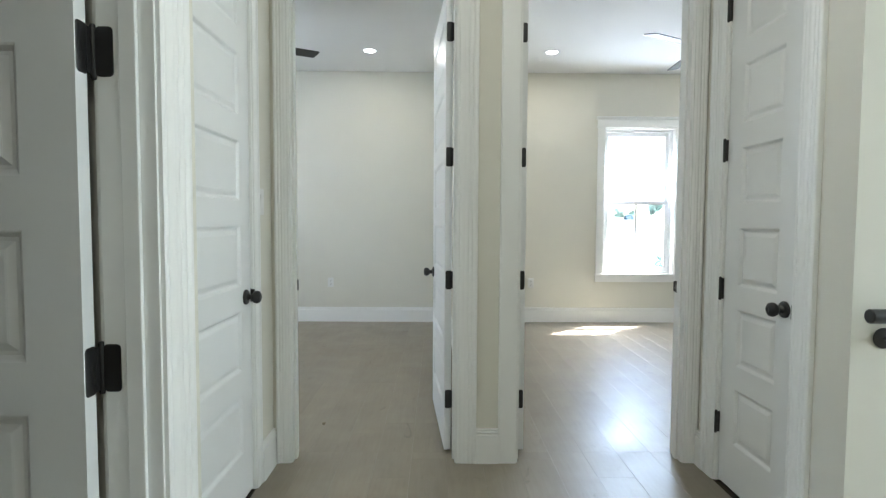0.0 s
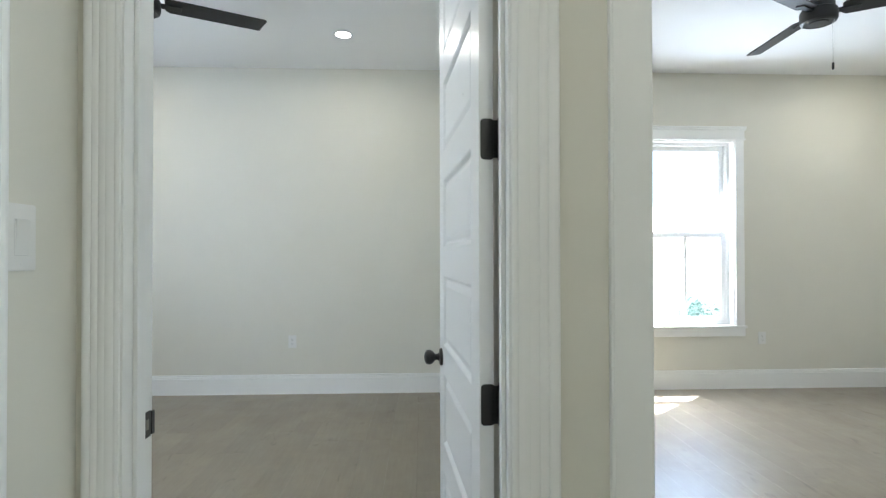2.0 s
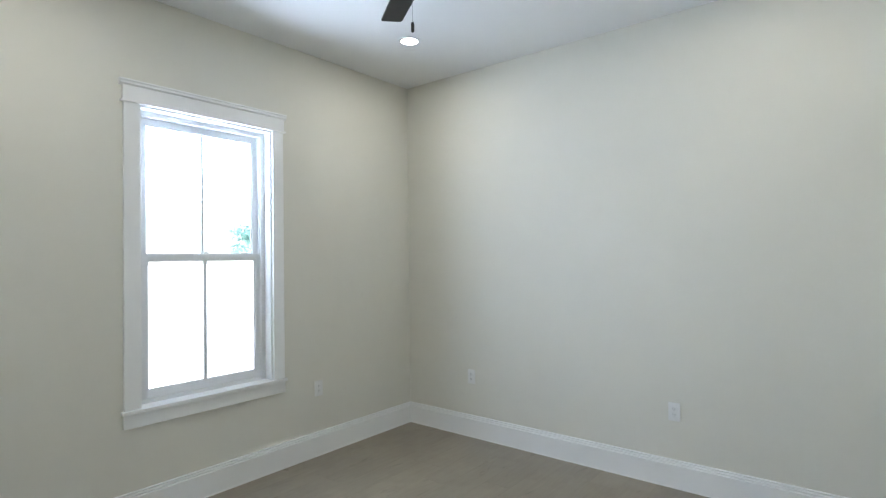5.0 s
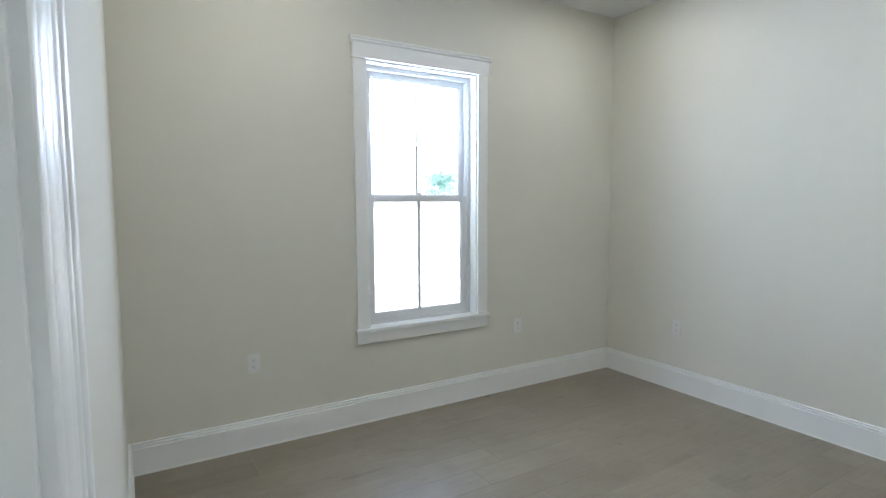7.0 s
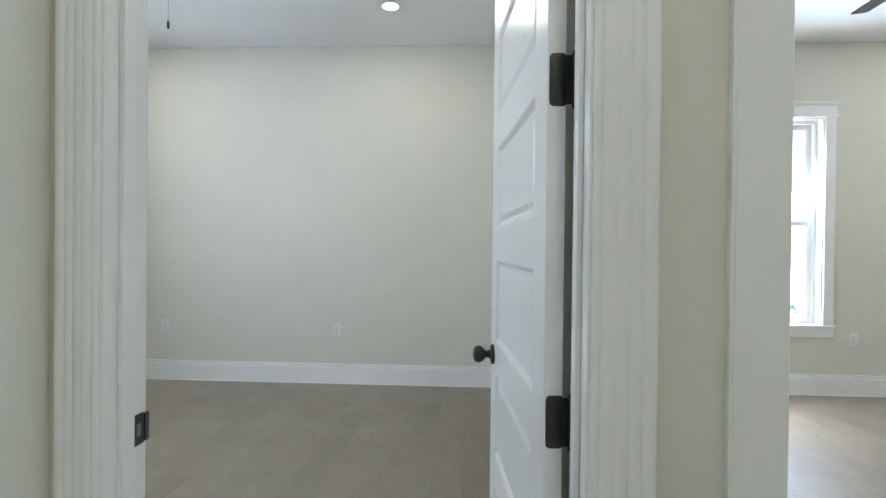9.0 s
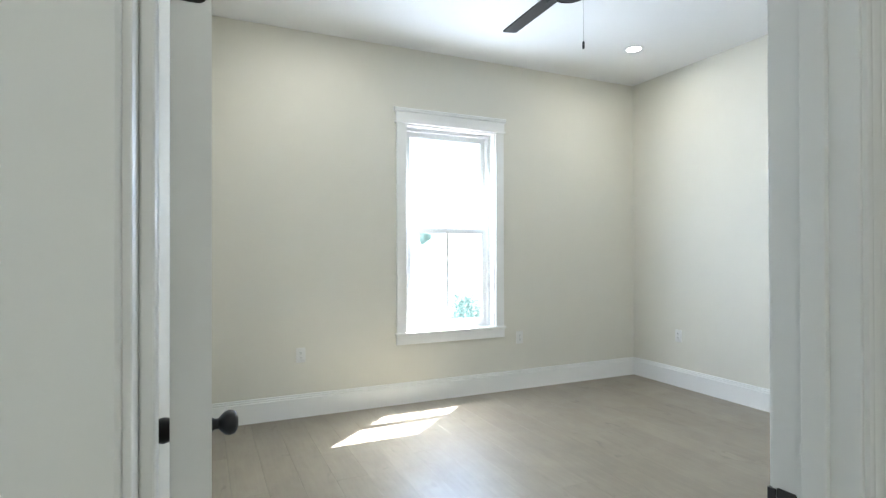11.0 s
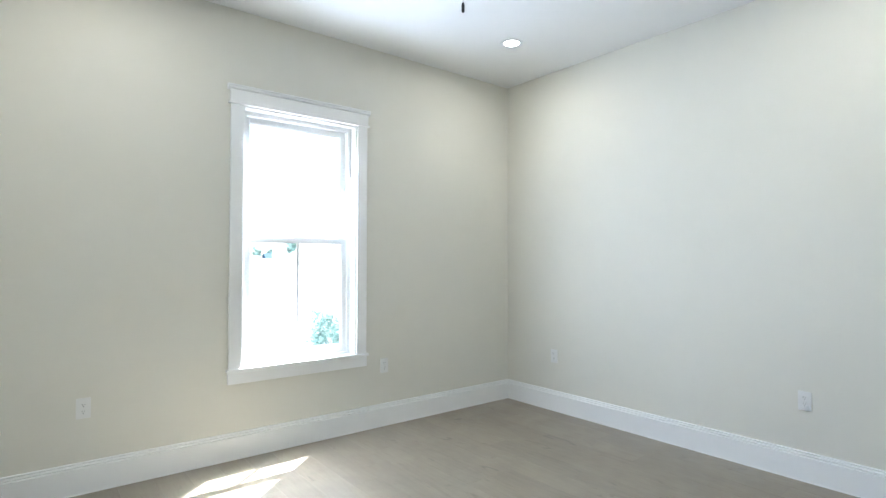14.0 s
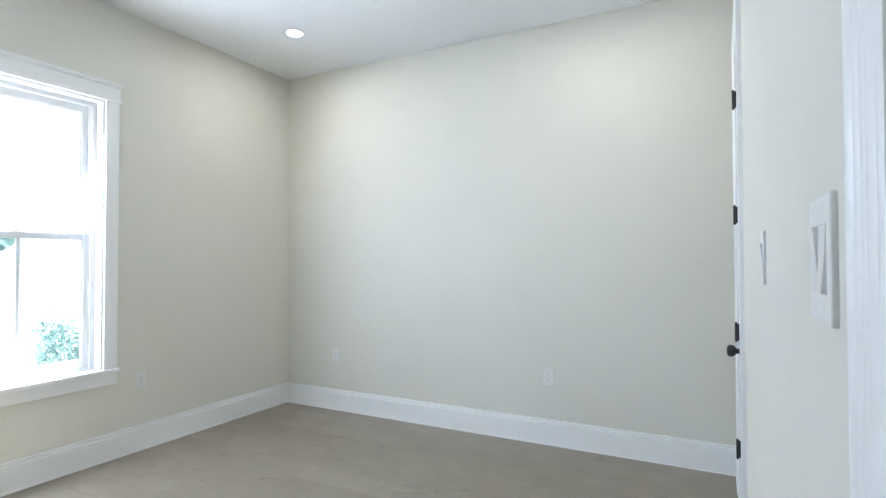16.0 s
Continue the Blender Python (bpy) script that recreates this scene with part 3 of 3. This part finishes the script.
# ---- ceiling fixtures ----
def downlight(x, y, watts=0.55):
    root = holder("recessed_light", Matrix.Translation((x, y, CEILING)), "round white recessed ceiling light, switched on", "ceiling light", group="recessed lights")
    bm = bmesh.new()
    lathe(bm, [(0.066, -0.0005), (0.088, -0.001), (0.092, -0.004), (0.090, -0.007), (0.074, -0.008), (0.066, -0.004)], (0, 0, 0), (0, 0, 1), 40)
    part("trim_ring", bm, VINYL, root, smooth=40)
    bm = bmesh.new()
    lathe(bm, [(0.0, -0.0055), (0.050, -0.0055), (0.066, -0.003), (0.066, -0.001), (0.0, -0.001)], (0, 0, 0), (0, 0, 1), 40)
    part("diffuser", bm, LAMPGLOW, root, "glowing white diffuser", 40)
    lamp = bpy.data.lights.new("downlight", "AREA")
    lamp.shape, lamp.size, lamp.energy, lamp.color = "DISK", 0.12, watts, (1.0, 0.92, 0.77)
    ob = new("downlight", lamp)
    ob.matrix_world = look((x, y, CEILING - 0.012), (x, y, 0))


# First four are known fixtures; the last five are unseen, added as fill.
for x, y in ((-0.225, 5.892), (-2.355, 5.895), (4.352, 5.885), (1.712, 5.892), (-0.225, 3.75), (-2.355, 3.75), (4.336, 3.75), (0.85, 1.7), (0.75, -0.6)):
    downlight(x, y, 0.84 if y < ROOM else 0.57 if x < PART_W else 0.76)


def ceiling_fan(x, y, turn, px, py, label):
    root = holder("ceiling_fan", pose(x, y, CEILING, 0, 0, turn), label, "ceiling fan", group="ceiling fans")
    bm = bmesh.new()
    lathe(bm, [(0.0, -0.001), (0.066, -0.001), (0.068, -0.01), (0.066, -0.045), (0.050, -0.062), (0.018, -0.066), (0.0, -0.066)], (0, 0, 0), (0, 0, 1), 32)
    part("canopy", bm, FANBLACK, root, smooth=35)
    bm = bmesh.new()
    lathe(bm, [(0.0, -0.05), (0.0125, -0.05), (0.0125, -0.265), (0.0, -0.265)], (0, 0, 0), (0, 0, 1), 16)
    part("downrod", bm, FANBLACK, root, smooth=35)
    bm = bmesh.new()
    lathe(bm, [(0.0, -0.225), (0.022, -0.225), (0.026, -0.245), (0.055, -0.258), (0.078, -0.272), (0.082, -0.282), (0.082, -0.310), (0.093, -0.317), (0.096, -0.326), (0.096, -0.372), (0.091, -0.386), (0.078, -0.392), (0.074, -0.389), (0.0, -0.389)], (0, 0, 0), (0, 0, 1), 40)
    part("motor_housing", bm, FANBLACK, root, smooth=30)
    bm = bmesh.new()
    lathe(bm, [(0.0, -0.389), (0.052, -0.389), (0.050, -0.395), (0.0, -0.397)], (0, 0, 0), (0, 0, 1), 32)
    part("switch_cap", bm, FANBLACK, root, smooth=30)
    for k in range(3):
        a = radians(120 * k)
        rot = Matrix.Rotation(a, 4, "Z")
        pitch = Matrix.Translation((0, 0, -0.326)) @ Matrix.Rotation(radians(-11), 4, "X")
        bm = bmesh.new()
        outline = [(0.125, -0.062), (0.655, -0.050), (0.668, -0.040), (0.642, 0.062), (0.630, 0.067), (0.14, 0.062), (0.118, 0.045), (0.112, -0.045)]
        lo = [bm.verts.new((p, q, -0.0035)) for p, q in outline]
        hi = [bm.verts.new((p, q, 0.0035)) for p, q in outline]
        n = len(outline)
        bm.faces.new(lo[::-1])
        bm.faces.new(hi)
        for i in range(n):
            bm.faces.new((lo[i], lo[(i + 1) % n], hi[(i + 1) % n], hi[i]))
        bm.transform(rot @ pitch)
        blade = part("blade", bm, FANBLACK, root, "matt black fan blade")
        bm = bmesh.new()
        box(bm, 0.07, 0.20, -0.022, 0.022, -0.012, -0.0045)
        bm.transform(rot @ pitch)
        part("blade_arm", bm, FANBLACK, blade, bevel=0.002)
    back = Matrix.Rotation(radians(-turn), 4, "Z")
    bm = bmesh.new()
    for i in range(60):
        lathe(bm, [(0.0, -0.392 - i * 0.004), (0.0014, -0.3935 - i * 0.004), (0.0014, -0.3945 - i * 0.004), (0.0, -0.396 - i * 0.004)], (px, py, 0), (0, 0, 1), 6)
    bm.transform(back)
    chain = part("pull_chain", bm, CHAIN, root, "thin beaded metal pull chain")
    bm = bmesh.new()
    lathe(bm, [(0.0, -0.63), (0.004, -0.632), (0.0065, -0.64), (0.0065, -0.668), (0.004, -0.673), (0.0, -0.674)], (px, py, 0), (0, 0, 1), 14)
    bm.transform(back)
    part("pull", bm, FANBLACK, chain, "small black pull", 40)


ceiling_fan(-1.17, 4.70, 26, -0.02, -0.065, "black three-blade ceiling fan on a short rod, at rest")
ceiling_fan(2.74, 4.70, -33, 0.062, -0.03, "black three-blade ceiling fan on a short rod, at rest")

# ---- handrail ----
rail_root = holder("handrail", Matrix.Translation((1.83, 1.795, 0.95)), "dark round metal handrail on wall brackets by the stairs", "handrail")
bm = bmesh.new()
lathe(bm, [(0.0, 0.0), (0.019, 0.0), (0.0225, 0.003), (0.0225, 1.597), (0.019, 1.6), (0.0, 1.6)], (0, 0, 0), (1, 0, 0), 24)
part("rail", bm, BLACK, rail_root, smooth=40)
for bx in (0.115, 1.4):
    bm = bmesh.new()
    lathe(bm, [(0.0, 0.0), (0.034, 0.0), (0.034, 0.005), (0.028, 0.009), (0.0, 0.01)], (bx, 0.079, -0.085), (0, -1, 0), 24)
    pts = [(0.07, -0.085), (0.02, -0.085), (0.006, -0.078), (0.0, -0.066), (0.0, -0.022)]
    for (ya, za), (yb, zb) in zip(pts, pts[1:]):
        d = Vector((0, yb - ya, zb - za))
        lathe(bm, [(0.0, -0.003), (0.007, -0.003), (0.007, d.length + 0.003), (0.0, d.length + 0.003)], (bx, ya, za), d, 12)
    part("bracket", bm, BLACK, rail_root, "dark bent wall bracket", 40)

# ---- outside ----
LEAF, lt, lb = shader("foliage", (0.07, 0.12, 0.06), 0.55)
li = lt.nodes.new("ShaderNodeNewGeometry")
lr = lt.nodes.new("ShaderNodeValToRGB")
lr.color_ramp.elements[0].color, lr.color_ramp.elements[1].color = (0.04, 0.085, 0.05, 1), (0.10, 0.16, 0.08, 1)
lt.links.new(li.outputs["Random Per Island"], lr.inputs[0])
lt.links.new(lr.outputs[0], lb.inputs["Base Color"])
lx = lt.nodes.new("ShaderNodeBsdfTranslucent")
lx.inputs["Color"].default_value = (0.27, 0.42, 0.41, 1)
lm = lt.nodes.new("ShaderNodeMixShader")
lm.inputs[0].default_value = 0.65
lt.links.new(lb.outputs[0], lm.inputs[1])
lt.links.new(lx.outputs[0], lm.inputs[2])
lt.links.new(lm.outputs[0], lt.nodes["Material Output"].inputs[0])
BARK = painted("bark", (0.30, 0.27, 0.24), 0.85, 60, 0.5, 0.2)
GROUND = painted("pale_ground", (0.52, 0.52, 0.50), 0.9, 30, 0.3, 0.12)
ROOF = painted("roof_metal", (0.03, 0.062, 0.085), 0.7, 20, 0.1, 0.1, spec=0.04)
bm = bmesh.new()
bmesh.ops.create_grid(bm, x_segments=2, y_segments=2, size=600)
bm.transform(Matrix.Translation((0, 0, -3.1)))
thing("ground", bm, GROUND, "pale sunlit ground reaching the horizon", "ground", "structure")


def tree(x, y, top, spread, tall, leaves, size, seed, label):
    rng = random.Random(seed)
    root = holder("tree", Matrix.Translation((x, y, -3.1)), label, "tree", group="trees outside")
    h = top + 3.1
    bm = bmesh.new()
    lathe(bm, [(0.028 * spread + 0.04, 0.0), (0.022 * spread + 0.03, h * 0.4), (0.02, h * 0.8), (0.0, h * 0.9)], (0, 0, 0), (0, 0, 1), 10)
    for k in range(9):
        a, z = rng.uniform(0, 6.28), h - tall * rng.uniform(0.35, 0.9)
        d = Vector((math.cos(a), math.sin(a), 0.8))
        lathe(bm, [(0.018 + 0.01 * spread, 0), (0.004, spread * rng.uniform(0.5, 0.9))], (0, 0, z), d, 6)
    part("trunk", bm, BARK, root, smooth=40)
    verts, faces = [], []
    clumps = [(rng.uniform(-1, 1), rng.uniform(-1, 1), rng.uniform(-1, 1), rng.uniform(0.3, 0.55)) for _ in range(14)]
    for i in range(leaves):
        cx, cy, cz, r = clumps[i % len(clumps)]
        v = Vector((rng.gauss(0, 1), rng.gauss(0, 1), rng.gauss(0, 1))).normalized() * r * rng.uniform(0.5, 1.0)
        p = Vector(((cx * 0.6 + v.x) * spread, (cy * 0.6 + v.y) * spread, h - tall / 2 + (cz * 0.6 + v.z) * tall / 2))
        u = Vector((rng.gauss(0, 1), rng.gauss(0, 1), rng.gauss(0, 1))).normalized()
        w = u.orthogonal().normalized()
        s = size * rng.uniform(0.7, 1.3)
        b = len(verts)
        verts += [p - u * s, p + w * s * 0.45, p + u * s, p - w * s * 0.45]
        faces.append((b, b + 1, b + 2, b + 3))
    me = bpy.data.meshes.new("crown")
    me.from_pydata([tuple(v) for v in verts], [], faces)
    me.materials.append(LEAF)
    crown = new("crown", me)
    crown.parent = root


tree(4.84, 9.95, 0.72, 0.42, 1.6, 7000, 0.026, 3, "young leafy tree whose crown reaches the window")
tree(-129.6, 80.4, 10.8, 5.2, 8.5, 1600, 0.42, 5, "leafy green tree across the open ground")
FX, FY = 138.6, 378.5
tree(FX - 4.5, FY + 8, 12.0, 4.2, 7.5, 1000, 0.6, 9, "leafy green tree behind the far house")
tree(FX + 4.0, FY + 7, 11.5, 3.6, 7.0, 900, 0.6, 13, "leafy green tree behind the far house")
tree(FX + 15.5, FY - 3, 13.0, 2.8, 7.0, 800, 0.55, 7, "slim leafy green tree near the far house")
tree(FX + 20.5, FY + 4, 18.0, 6.3, 9.5, 1500, 0.7, 21, "tall spreading leafy tree near the far house")
house = holder("house", Matrix.Translation((FX, FY, -3.1)), "small far house with pale walls and a blue-grey roof", "house")
bm = bmesh.new()
box(bm, -2.3, 2.3, -4, 4, 0, 6.4)
part("wall", bm, SIDING, house)
bm = bmesh.new()
sweep(bm, [(-4.6, 6.4), (4.6, 6.4), (0.0, 10.2)], (-2.6, 0, 0), (0, 1, 0), (0, 0, 1), (1, 0, 0), 5.2)
part("roof", bm, ROOF, house)

# ---- floor planks ----
PW, PL, GAP = 0.183, 1.22, 0.0005
plank_meshes = {}


def plank(x0, x1, y0, y1):
    key = (round(x1 - x0, 3), round(y1 - y0, 3))
    if key not in plank_meshes:
        w, l = (x1 - x0) / 2 - GAP, (y1 - y0) / 2 - GAP
        bm = bmesh.new()
        e = 0.0012
        a = [bm.verts.new((sx * w, sy * l, -0.012)) for sx, sy in ((-1, -1), (1, -1), (1, 1), (-1, 1))]
        b = [bm.verts.new((sx * w, sy * l, -0.0001)) for sx, sy in ((-1, -1), (1, -1), (1, 1), (-1, 1))]
        c = [bm.verts.new((sx * (w - e), sy * (l - e), 0)) for sx, sy in ((-1, -1), (1, -1), (1, 1), (-1, 1))]
        for p, q in ((a, b), (b, c)):
            for i in range(4):
                bm.faces.new((p[i], p[(i + 1) % 4], q[(i + 1) % 4], q[i]))
        bm.faces.new(c)
        plank_meshes[key] = finish(bm, "plank", PLANK)
    ob = new("plank", plank_meshes[key])
    ob.location = ((x0 + x1) / 2, (y0 + y1) / 2, 0)
    ob.parent = floor


rng = random.Random(11)


def lay(x0, x1, y0, y1):
    col = math.floor(x0 / PW)
    x = col * PW
    while x < x1:
        xa, xb = max(x, x0), min(x + PW, x1)
        start = y0 - round(rng.uniform(0.0, 1.0) * 6) / 6 * PL
        y = start
        while y < y1:
            ya, yb = max(y, y0), min(y + PL, y1)
            if xb - xa > 0.01 and yb - ya > 0.02:
                plank(xa, xb, ya, yb)
            y += PL
        x += PW


lay(WEST, PART_W, ROOM, NORTH)
lay(PART_E, EAST, ROOM, NORTH)
lay(ALW, ALE, 1.46, ROOM)
lay(-0.21, 4.6, -2.13, 1.46)
lay(ALE, 4.6, 1.46, 1.875)
lay(-2.8, -0.21, -2.13, 1.33)
